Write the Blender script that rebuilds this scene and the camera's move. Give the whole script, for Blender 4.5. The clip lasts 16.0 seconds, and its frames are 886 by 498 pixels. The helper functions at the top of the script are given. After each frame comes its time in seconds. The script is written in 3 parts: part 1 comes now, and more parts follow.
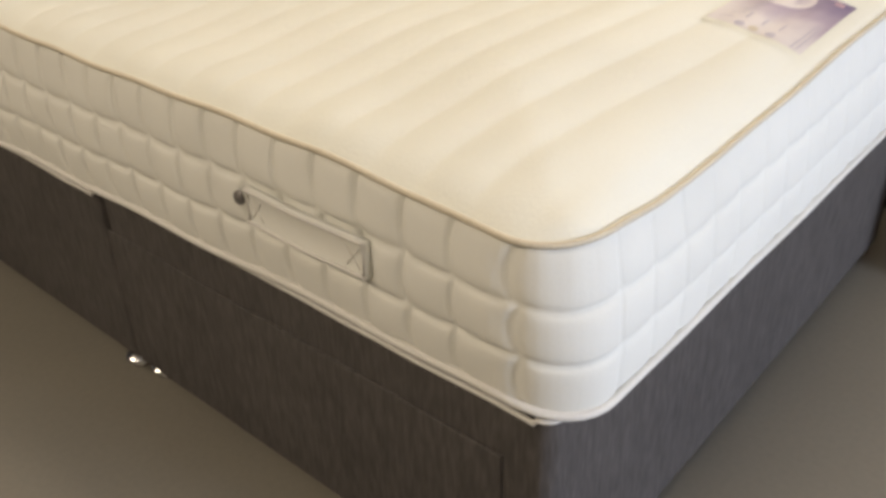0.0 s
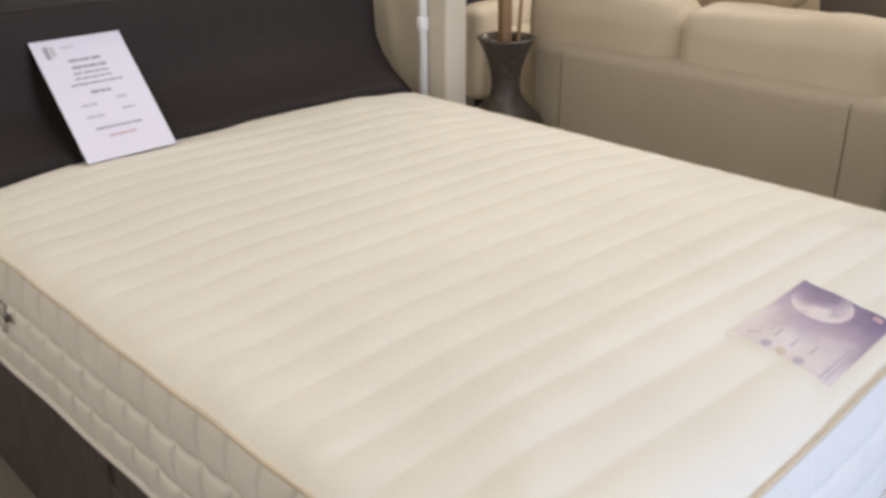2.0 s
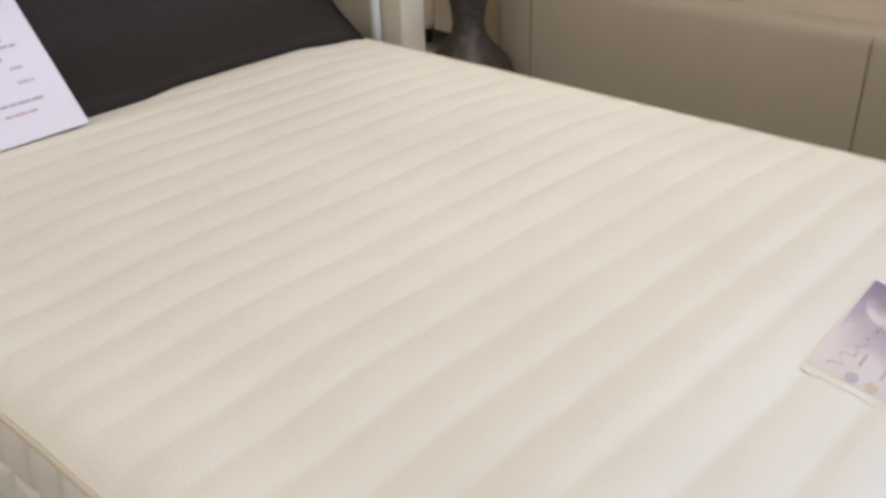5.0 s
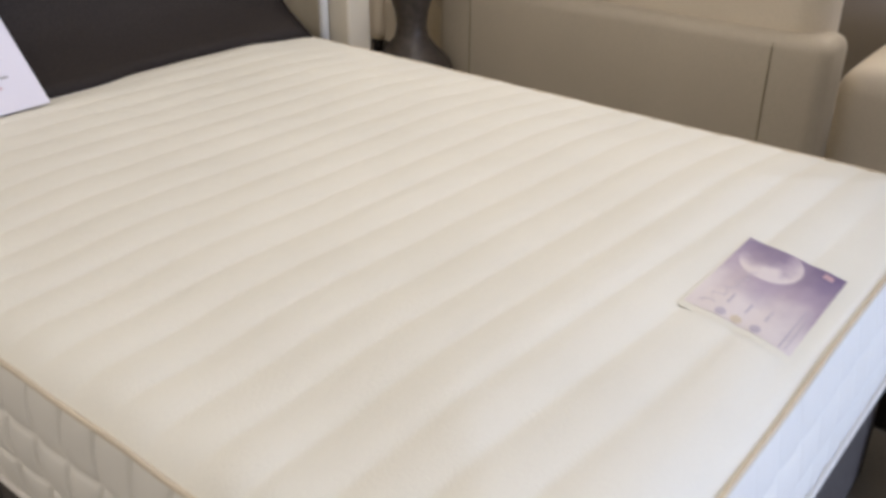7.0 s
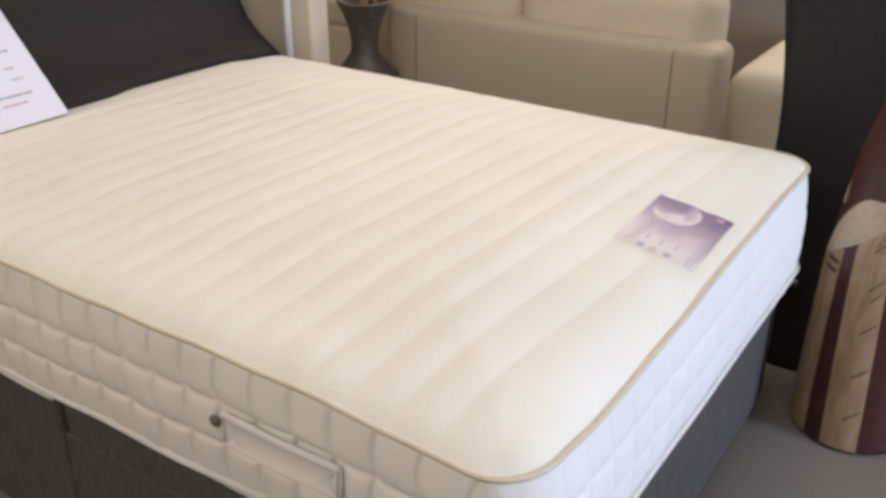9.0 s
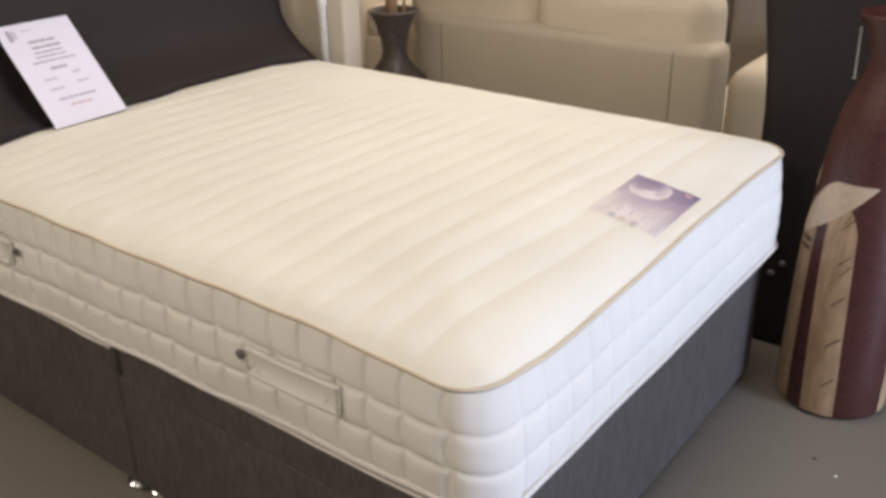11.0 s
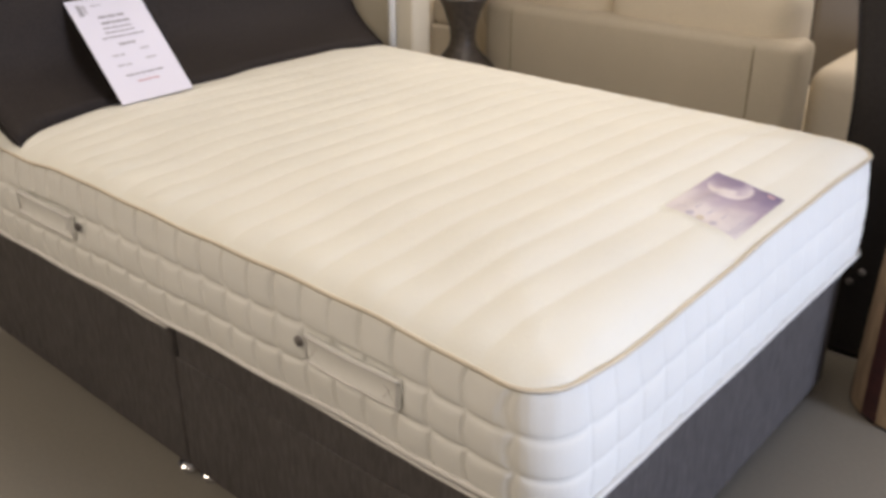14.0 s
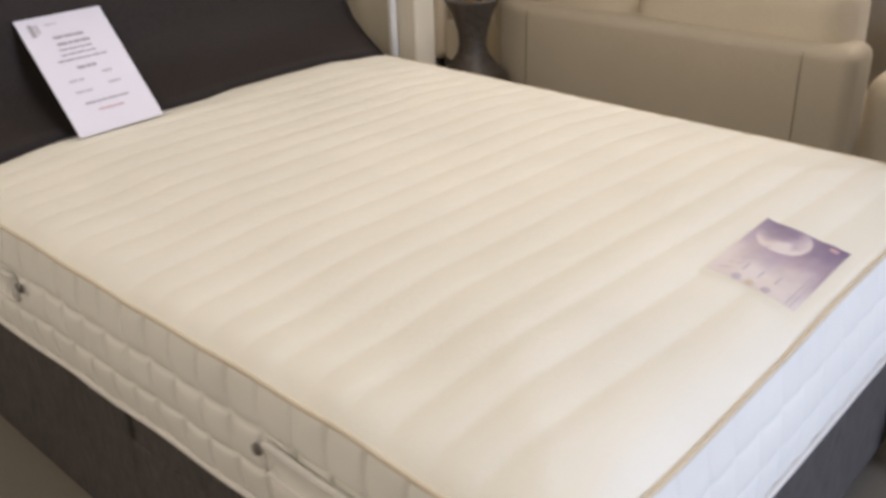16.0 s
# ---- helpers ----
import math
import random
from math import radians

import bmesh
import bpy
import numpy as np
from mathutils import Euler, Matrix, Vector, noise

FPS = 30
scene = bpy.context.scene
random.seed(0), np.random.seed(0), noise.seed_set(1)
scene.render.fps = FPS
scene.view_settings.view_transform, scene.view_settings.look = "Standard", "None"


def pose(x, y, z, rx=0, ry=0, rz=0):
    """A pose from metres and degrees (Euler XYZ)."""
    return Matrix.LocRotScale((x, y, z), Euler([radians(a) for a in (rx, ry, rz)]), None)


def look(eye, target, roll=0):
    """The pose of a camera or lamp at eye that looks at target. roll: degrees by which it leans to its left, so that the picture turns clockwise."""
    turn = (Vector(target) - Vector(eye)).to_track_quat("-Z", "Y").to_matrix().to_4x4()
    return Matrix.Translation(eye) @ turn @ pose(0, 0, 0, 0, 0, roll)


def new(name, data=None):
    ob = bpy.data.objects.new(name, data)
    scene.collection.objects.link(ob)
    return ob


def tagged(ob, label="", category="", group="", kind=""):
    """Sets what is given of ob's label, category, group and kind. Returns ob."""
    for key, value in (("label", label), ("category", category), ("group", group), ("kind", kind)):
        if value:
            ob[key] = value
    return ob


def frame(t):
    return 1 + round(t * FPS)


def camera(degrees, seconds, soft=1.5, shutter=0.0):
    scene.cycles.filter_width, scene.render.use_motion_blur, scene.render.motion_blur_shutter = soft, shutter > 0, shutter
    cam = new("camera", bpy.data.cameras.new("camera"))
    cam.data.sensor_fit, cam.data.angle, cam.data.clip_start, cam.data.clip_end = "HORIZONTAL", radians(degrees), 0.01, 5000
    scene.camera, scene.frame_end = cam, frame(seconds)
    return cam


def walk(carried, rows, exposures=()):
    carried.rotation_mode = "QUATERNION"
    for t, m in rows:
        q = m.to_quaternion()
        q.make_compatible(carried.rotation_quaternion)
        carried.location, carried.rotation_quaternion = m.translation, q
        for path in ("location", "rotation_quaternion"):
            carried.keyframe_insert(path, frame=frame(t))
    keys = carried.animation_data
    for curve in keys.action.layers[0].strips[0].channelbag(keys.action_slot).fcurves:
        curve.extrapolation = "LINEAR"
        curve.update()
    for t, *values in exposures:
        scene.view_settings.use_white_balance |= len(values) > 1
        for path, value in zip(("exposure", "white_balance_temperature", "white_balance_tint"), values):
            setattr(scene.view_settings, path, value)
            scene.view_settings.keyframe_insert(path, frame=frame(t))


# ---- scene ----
cam = camera(51.7, 16.0, soft=3.5, shutter=0.5)
PATH = [
    (0, (2.072, -0.654, 1.177), (0.948, 0.607, 0.105), -2.0),
    (0.5, (2.099, -0.733, 1.208), (0.994, 0.625, 0.24), -0.5),
    (1, (2.082, -0.706, 1.279), (0.912, 0.68, 0.436), 0.5),
    (1.5, (2.051, -0.583, 1.366), (0.776, 0.766, 0.622), -0.4),
    (2, (2.028, -0.478, 1.368), (0.709, 0.792, 0.563), -0.4),
    (2.5, (1.9, -0.393, 1.376), (0.662, 0.932, 0.533), 0.5),
    (3, (1.782, -0.314, 1.366), (0.608, 1.034, 0.47), -0.8),
    (3.5, (1.755, -0.289, 1.367), (0.567, 0.997, 0.4), -2.1),
    (5.8, (1.744, -0.28, 1.357), (0.584, 1.032, 0.389), -1.1),
    (6, (1.746, -0.289, 1.356), (0.604, 1.036, 0.386), -0.8),
    (6.5, (1.78, -0.32, 1.359), (0.688, 1.046, 0.389), 0.5),
    (7, (1.895, -0.395, 1.352), (0.777, 0.98, 0.425), 0.3),
    (7.5, (1.991, -0.493, 1.382), (0.836, 0.855, 0.459), -0.6),
    (8, (1.987, -0.609, 1.399), (0.865, 0.773, 0.487), -1.2),
    (8.5, (2.001, -0.722, 1.411), (0.977, 0.739, 0.508), -0.5),
    (9, (2.047, -0.764, 1.415), (1.047, 0.73, 0.539), 0.4),
    (11.5, (2.317, -0.93, 1.445), (1.195, 0.491, 0.595), -1.1),
    (12, (2.309, -0.929, 1.444), (1.187, 0.486, 0.584), -0.9),
    (12.5, (2.305, -0.925, 1.438), (1.177, 0.484, 0.577), -0.8),
    (13, (2.3, -0.924, 1.434), (1.172, 0.485, 0.572), -0.6),
    (13.5, (2.297, -0.92, 1.433), (1.15, 0.473, 0.571), -0.5),
    (14, (2.24, -0.889, 1.413), (1.048, 0.467, 0.552), -0.2),
    (14.5, (2.115, -0.815, 1.396), (0.872, 0.512, 0.562), -0.5),
    (15, (2.016, -0.763, 1.385), (0.768, 0.549, 0.535), -1.6),
    (15.5, (1.997, -0.718, 1.396), (0.773, 0.614, 0.544), -2.0),
    (16, (2.06, -0.596, 1.411), (0.832, 0.708, 0.521), -1.8),
]
EXPOSURES = [(0, 0.06, 7300, 7), (0.5, 0.0, 7150, 8), (1.0, -0.07, 7030, 8), (1.5, -0.10, 6600, 9), (2.0, -0.08, 6450, 10), (3.5, -0.11, 6330, 10), (6.0, -0.14, 6270, 11), (7.0, -0.15, 6270, 11), (7.5, -0.18, 6270, 11), (8.5, -0.10, 6370, 11),
             (9.0, 0.0, 6430, 11), (11.5, 0.07, 6720, 11), (13.5, 0.07, 6720, 11), (14.5, 0.01, 6720, 11), (15.5, 0.02, 6650, 11), (16, -0.10, 6680, 11)]
walk(cam, [(t, look(eye, target, roll)) for t, eye, target, roll in PATH], EXPOSURES)

# ---- world, light ----
world = bpy.data.worlds.new("sky")
scene.world = world
world.use_nodes = True
wn = world.node_tree
sky = wn.nodes.new("ShaderNodeTexSky")
sky.sky_type, sky.sun_disc, sky.sun_elevation, sky.sun_rotation = "NISHITA", False, radians(35), radians(100)
wn.links.new(sky.outputs[0], wn.nodes["Background"].inputs[0])
wn.nodes["Background"].inputs[1].default_value = 0.1


def area(name, eye, target, sx, sy, watts, colour):
    data = bpy.data.lights.new(name, "AREA")
    data.shape, data.size, data.size_y, data.energy, data.color = "RECTANGLE", sx, sy, watts, colour
    ob = new(name, data)
    ob.matrix_world = look(eye, target)
    return ob


ROOM = (-3.2, 5.6, -4.2, 5.2, 2.75)   # x0 x1 y0 y1 ceiling
WARM = (1.0, 0.865, 0.735)
PANELS = [(-1.0, -2.0), (-1.0, 0.9), (-1.0, 3.4), (1.5, -2.0), (1.5, 0.9), (1.5, 3.4), (4.0, 3.4)]
for px, py in PANELS:
    area("ceiling_lamp", (px, py, 2.70), (px, py, 0), 1.15, 0.55, 34.5 if py < 0 and px < 0 else 34 if py < 0 else 34 if py > 2 else 13 if px < 0 else 17, WARM)
area("window_daylight", (5.5, 0.90, 1.15), (1.6, 0.75, 0.45), 1.0, 1.4, 142, (0.64, 0.735, 1.0))

# ---- materials ----


def material(name, colour, rough=0.6, var=0.12, scale=6.0, fine=120.0, bump=0.15, dist=0.002, metal=0.0, sheen=0.0, stretch=(1, 1, 1), dark=0.55, second=None, spec=0.5):
    """Two scales of noise over a base colour, with fine relief."""
    m = bpy.data.materials.new(name)
    m.use_nodes = True
    nt = m.node_tree
    N, Lk = nt.nodes, nt.links.new
    b = N["Principled BSDF"]
    co, mp = N.new("ShaderNodeTexCoord"), N.new("ShaderNodeMapping")
    mp.inputs["Scale"].default_value = stretch
    Lk(co.outputs["Object"], mp.inputs[0])
    n1, n2 = N.new("ShaderNodeTexNoise"), N.new("ShaderNodeTexNoise")
    n1.inputs["Scale"].default_value, n1.inputs["Detail"].default_value = scale, 4
    n2.inputs["Scale"].default_value, n2.inputs["Detail"].default_value = fine, 3
    Lk(co.outputs["Object"], n1.inputs[0])
    Lk(mp.outputs[0], n2.inputs[0])
    r1, r2 = N.new("ShaderNodeValToRGB"), N.new("ShaderNodeValToRGB")
    lo = second or tuple(c * dark for c in colour)
    for r in (r1, r2):
        r.color_ramp.elements[0].position, r.color_ramp.elements[1].position = 0.3, 0.7
    r1.color_ramp.elements[0].color, r1.color_ramp.elements[1].color = (*[c * (1 - var) for c in colour], 1), (*colour, 1)
    r2.color_ramp.elements[0].color, r2.color_ramp.elements[1].color = (*lo, 1), (*colour, 1)
    mx = N.new("ShaderNodeMix")
    mx.data_type = "RGBA"
    mx.inputs[0].default_value = min(1.0, var * 3) if second is None else 0.48
    Lk(n1.outputs[0], r1.inputs[0])
    Lk(n2.outputs[0], r2.inputs[0])
    Lk(r1.outputs[0], mx.inputs[6])
    Lk(r2.outputs[0], mx.inputs[7])
    Lk(mx.outputs[2], b.inputs["Base Color"])
    bp = N.new("ShaderNodeBump")
    bp.inputs["Strength"].default_value, bp.inputs["Distance"].default_value = bump, dist
    Lk(n2.outputs[0], bp.inputs["Height"])
    Lk(bp.outputs[0], b.inputs["Normal"])
    b.inputs["Roughness"].default_value, b.inputs["Metallic"].default_value = rough, metal
    b.inputs["Specular IOR Level"].default_value = spec
    b.inputs["Sheen Weight"].default_value = sheen
    return m


M_TOP = material("knitted_ticking", (0.792, 0.79, 0.712), 0.85, 0.06, 4, 240, 0.45, 0.0015, sheen=0.1, dark=0.88)
M_SIDE = material("quilted_border", (0.815, 0.812, 0.760), 0.75, 0.05, 5, 220, 0.25, 0.001, dark=0.9)
M_PIPE = material("gold_piping", (0.67, 0.60, 0.47), 0.6, 0.1, 8, 300, 0.4, 0.001)
M_PIPEW = material("white_piping", (0.78, 0.76, 0.72), 0.6, 0.08, 8, 300, 0.4, 0.001)
M_BASE = material("charcoal_weave", (0.110, 0.100, 0.096), 0.9, 0.22, 3, 170, 0.8, 0.0018, stretch=(1, 1, 0.15), second=(0.033, 0.030, 0.029), spec=0.2)
M_DARK = material("dark_brown_leatherette", (0.033, 0.026, 0.023), 0.72, 0.25, 2.5, 180, 0.3, 0.001, spec=0.25)
M_BLACK = material("black_hide", (0.024, 0.020, 0.019), 0.6, 0.3, 2, 150, 0.25, 0.001, spec=0.35)
# white paper, with the daylight's bluish cast put into its colour
M_PAPER = material("paper", (0.77, 0.76, 0.85), 0.6, 0.03, 3, 300, 0.05, 0.0005, dark=0.95)
M_INK = material("grey_ink", (0.40, 0.39, 0.43), 0.7, 0.05, 5, 300, 0.05, 0.0003)
M_INKL = material("pale_ink", (0.56, 0.55, 0.60), 0.7, 0.05, 5, 300, 0.05, 0.0003)
M_INKR = material("red_ink", (0.62, 0.42, 0.46), 0.7, 0.05, 5, 300, 0.05, 0.0003)
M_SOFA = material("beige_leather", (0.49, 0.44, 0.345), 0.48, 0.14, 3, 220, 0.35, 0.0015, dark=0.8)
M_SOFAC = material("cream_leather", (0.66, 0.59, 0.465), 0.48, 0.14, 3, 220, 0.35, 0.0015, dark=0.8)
M_SOFAG = material("grey_leather", (0.24, 0.225, 0.205), 0.55, 0.10, 3, 220, 0.3, 0.0015, dark=0.8)
M_SEAM = material("seam_thread", (0.33, 0.285, 0.20), 0.7, 0.1, 5, 300, 0.1, 0.0005)
M_TAUPE = material("taupe_weave", (0.225, 0.20, 0.17), 0.85, 0.10, 3, 220, 0.4, 0.0015, dark=0.8)
M_SOFAB = material("taupe_fabric", (0.11, 0.09, 0.072), 0.85, 0.12, 3, 220, 0.4, 0.0015, dark=0.8)
M_FLOOR = material("floor_vinyl", (0.215, 0.196, 0.163), 0.5, 0.16, 1.3, 90, 0.10, 0.001, dark=0.85)
M_WALL = material("cream_paint", (0.55, 0.50, 0.41), 0.8, 0.06, 0.8, 60, 0.1, 0.001, dark=0.92)
M_DWALL = material("slate_paint", (0.085, 0.085, 0.095), 0.75, 0.10, 0.9, 60, 0.1, 0.001, dark=0.9)
M_CEIL = material("ceiling_paint", (0.72, 0.70, 0.66), 0.9, 0.05, 1, 40, 0.1, 0.001, dark=0.95)
M_CREAM = material("cream_post", (0.60, 0.55, 0.44), 0.6, 0.08, 3, 90, 0.1, 0.001, dark=0.9)
M_WHITE = material("white_enamel", (0.80, 0.79, 0.76), 0.35, 0.04, 4, 90, 0.05, 0.0005, dark=0.95)
M_POT = material("bronze_glaze", (0.085, 0.07, 0.058), 0.4, 0.35, 9, 60, 0.3, 0.002)
M_STEM = material("dry_bamboo", (0.36, 0.23, 0.12), 0.65, 0.2, 8, 80, 0.3, 0.002, stretch=(1, 1, 0.1))
M_RED = material("maroon_lacquer", (0.078, 0.023, 0.019), 0.42, 0.35, 10, 90, 0.2, 0.001)
M_INLAY = material("straw_inlay", (0.47, 0.33, 0.20), 0.6, 0.25, 7, 70, 0.2, 0.001, stretch=(1, 1, 0.2))
M_SHELL = material("pale_shell", (0.56, 0.45, 0.33), 0.5, 0.12, 6, 80, 0.15, 0.001)
M_CHROME = material("chrome", (0.75, 0.75, 0.76), 0.15, 0.05, 10, 100, 0.02, 0.0003, metal=1.0)
M_INKB = material("violet_ink", (0.56, 0.52, 0.60), 0.5, 0.1, 5, 300, 0.05, 0.0003)
M_INKY = material("ochre_ink", (0.66, 0.58, 0.46), 0.5, 0.05, 5, 300, 0.05, 0.0003)
M_NOTCH = material("burnt_notch", (0.10, 0.06, 0.04), 0.6, 0.2, 9, 90, 0.1, 0.0005)
M_DISC = material("grey_metal", (0.27, 0.25, 0.24), 0.45, 0.2, 20, 200, 0.1, 0.0003, metal=0.6)
M_CARD = material("clear_border", (0.79, 0.78, 0.69), 0.6, 0.05, 5, 300, 0.1, 0.0004, dark=0.95)

# ---- mesh helpers ----


def part(name, bm, mat, parent=None, label="", smooth=True):
    me = bpy.data.meshes.new(name)
    bmesh.ops.recalc_face_normals(bm, faces=bm.faces)
    bm.to_mesh(me)
    bm.free()
    for p in me.polygons:
        p.use_smooth = smooth
    me.materials.append(mat)
    ob = new(name, me)
    if parent is not None:
        ob.parent = parent
    if label:
        ob["label"] = label
    return ob


def empty(name, label, category, group="", kind="", at=(0, 0, 0), rz=0.0):
    ob = new(name)
    ob.empty_display_size = 0.1
    ob.matrix_world = pose(*at, 0, 0, rz)
    return tagged(ob, label, category, group, kind)


def rbox(bm, c, s, r=0.01, puff=(0, 0, 0), n=8, m=None):
    """Rounded box: centre c, size s, edge radius r, faces bulging by puff along each axis."""
    hs = [v / 2 for v in s]
    r = min(r, *[h * 0.98 for h in hs])
    made = {}

    def vert(p):
        key = tuple(round(v, 5) for v in p)
        if key in made:
            return made[key]
        core = [max(-(h - r), min(h - r, v)) for v, h in zip(p, hs)]
        d = [v - k for v, k in zip(p, core)]
        ln = math.sqrt(sum(v * v for v in d)) or 1
        q = [k + v / ln * r for k, v in zip(core, d)]
        for ax in range(3):
            if puff[ax]:
                o = [a for a in range(3) if a != ax]
                w = max(0, 1 - (q[o[0]] / hs[o[0]]) ** 2) * max(0, 1 - (q[o[1]] / hs[o[1]]) ** 2)
                q[ax] += puff[ax] * math.sqrt(w) * (q[ax] / hs[ax])
        v = Vector(q) + Vector(c)
        made[key] = bm.verts.new(m @ v if m else v)
        return made[key]

    def axis(h):
        e = [r * math.tan(a) for a in np.linspace(math.pi / 4, 0, 4)]
        left = [-(h - r) - k for k in e]
        return left + list(np.linspace(-(h - r), h - r, max(2, n)))[1:-1] + [-v for v in reversed(left)]

    A = [axis(h) for h in hs]
    for ax in range(3):
        u, w = [a for a in range(3) if a != ax]
        for sg in (-1, 1):
            for i in range(len(A[u]) - 1):
                for j in range(len(A[w]) - 1):
                    pts = []
                    for di, dj in ((0, 0), (1, 0), (1, 1), (0, 1)):
                        p = [0, 0, 0]
                        p[ax], p[u], p[w] = sg * hs[ax], A[u][i + di], A[w][j + dj]
                        pts.append(vert(p))
                    if len(set(pts)) == 4:
                        try:
                            bm.faces.new(pts)
                        except ValueError:
                            pass
    return bm


def box(c, s, r=0.01, puff=(0, 0, 0), n=4, m=None):
    return rbox(bmesh.new(), c, s, r, puff, n, m)


def lathe(bm, profile, seg=48, c=(0, 0, 0)):
    rings = []
    for r, z in profile:
        rings.append([bm.verts.new((c[0] + r * math.cos(2 * math.pi * k / seg), c[1] + r * math.sin(2 * math.pi * k / seg), c[2] + z)) for k in range(seg)])
    for a, b in zip(rings, rings[1:]):
        for k in range(seg):
            bm.faces.new((a[k], a[(k + 1) % seg], b[(k + 1) % seg], b[k]))
    bm.faces.new(rings[0])
    bm.faces.new(rings[-1])
    return bm


def tube(bm, pts, r, seg=8, closed=False):
    rings = []
    n = len(pts)
    for i, p in enumerate(pts):
        p = Vector(p)
        a = Vector(pts[i - 1] if (i or closed) else pts[0])
        b = Vector(pts[(i + 1) % n] if (i < n - 1 or closed) else pts[-1])
        d = (b - a).normalized()
        up = Vector((0, 0, 1)) if abs(d.z) < 0.9 else Vector((1, 0, 0))
        s = d.cross(up).normalized()
        t = s.cross(d)
        rings.append([bm.verts.new(p + r * (math.cos(2 * math.pi * k / seg) * s + math.sin(2 * math.pi * k / seg) * t)) for k in range(seg)])
    last = n if closed else n - 1
    for i in range(last):
        a, b = rings[i], rings[(i + 1) % n]
        for k in range(seg):
            bm.faces.new((a[k], a[(k + 1) % seg], b[(k + 1) % seg], b[k]))
    if not closed:
        bm.faces.new(rings[0])
        bm.faces.new(rings[-1])
    return bm


def smoothstep(a, b, v):
    k = max(0.0, min(1.0, (v - a) / (b - a)))
    return k * k * (3 - 2 * k)


# ---- the room ----
X0, X1, Y0, Y1, H = ROOM
T = 0.15


def slab(name, lo, hi, mat, label, category):
    c = [(a + b) / 2 for a, b in zip(lo, hi)]
    s = [b - a for a, b in zip(lo, hi)]
    bm = bmesh.new()
    bmesh.ops.create_cube(bm, size=1, matrix=Matrix.LocRotScale(c, None, s))
    return tagged(part(name, bm, mat, None, smooth=False), label, category, "", "structure")


slab("floor", (X0 - T, Y0 - T, -0.12), (X1 + T, Y1 + T, 0), M_FLOOR, "dull grey-brown vinyl showroom floor", "floor")
slab("ceiling", (X0 - T, Y0 - T, H), (X1 + T, Y1 + T, H + 0.12), M_CEIL, "plain off-white showroom ceiling", "ceiling")
slab("wall_west", (X0 - T, Y0, 0), (X0, Y1, H), M_DWALL, "dark slate painted wall behind the bed", "wall")
slab("wall_north", (X0 - T, Y1, 0), (X1 + T, Y1 + T, H), M_WALL, "cream painted wall behind the sofas", "wall")
slab("wall_south", (X0 - T, Y0 - T, 0), (X1 + T, Y0, H), M_WALL, "plain cream painted wall", "wall")
WY0, WY1, WZ0, WZ1 = 0.25, 1.55, 0.35, 2.0
ew = tagged(new("wall_east"), "cream painted wall with one shop window", "wall", "", "structure")
for lo, hi in (((X1, Y0, 0), (X1 + T, WY0, H)), ((X1, WY1, 0), (X1 + T, Y1, H)), ((X1, WY0, 0), (X1 + T, WY1, WZ0)), ((X1, WY0, WZ1), (X1 + T, WY1, H))):
    bm = bmesh.new()
    bmesh.ops.create_cube(bm, size=1, matrix=Matrix.LocRotScale([(a + b) / 2 for a, b in zip(lo, hi)], None, [b - a for a, b in zip(lo, hi)]))
    part("wall_section", bm, M_WALL, ew, smooth=False)
win = tagged(new("window_1"), "white framed shop window letting in daylight", "window", "", "structure")
for c, s in (((X1 + 0.06, (WY0 + WY1) / 2, WZ0 + 0.03), (0.08, WY1 - WY0, 0.06)), ((X1 + 0.06, (WY0 + WY1) / 2, WZ1 - 0.03), (0.08, WY1 - WY0, 0.06)),
             ((X1 + 0.06, WY0 + 0.03, (WZ0 + WZ1) / 2), (0.08, 0.06, WZ1 - WZ0 - 0.12)), ((X1 + 0.06, WY1 - 0.03, (WZ0 + WZ1) / 2), (0.08, 0.06, WZ1 - WZ0 - 0.12))):
    part("window_frame", box(c, s, 0.006, n=2), M_WHITE, win)
for px, py in PANELS:
    lamp = empty("ceiling_light", "flat white ceiling light panel, switched on", "ceiling light", "ceiling light panels", at=(px, py, H))
    for c, s in (((0, 0.30, -0.015), (1.26, 0.04, 0.03)), ((0, -0.30, -0.015), (1.26, 0.04, 0.03)), ((0.61, 0, -0.015), (0.04, 0.56, 0.03)), ((-0.61, 0, -0.015), (0.04, 0.56, 0.03))):
        part("frame", box(c, s, 0.004, n=2), M_WHITE, lamp)
    part("diffuser", box((0, 0, -0.01), (1.17, 0.555, 0.014), 0.003, n=2), M_WHITE, lamp)

# ---- mattress ----
MX0, MX1, MY0, MY1 = -0.225, 1.655, 0.0, 1.364
MZ0, MZ1 = 0.435, 0.671
RC = 0.085
PITCH = 0.0745


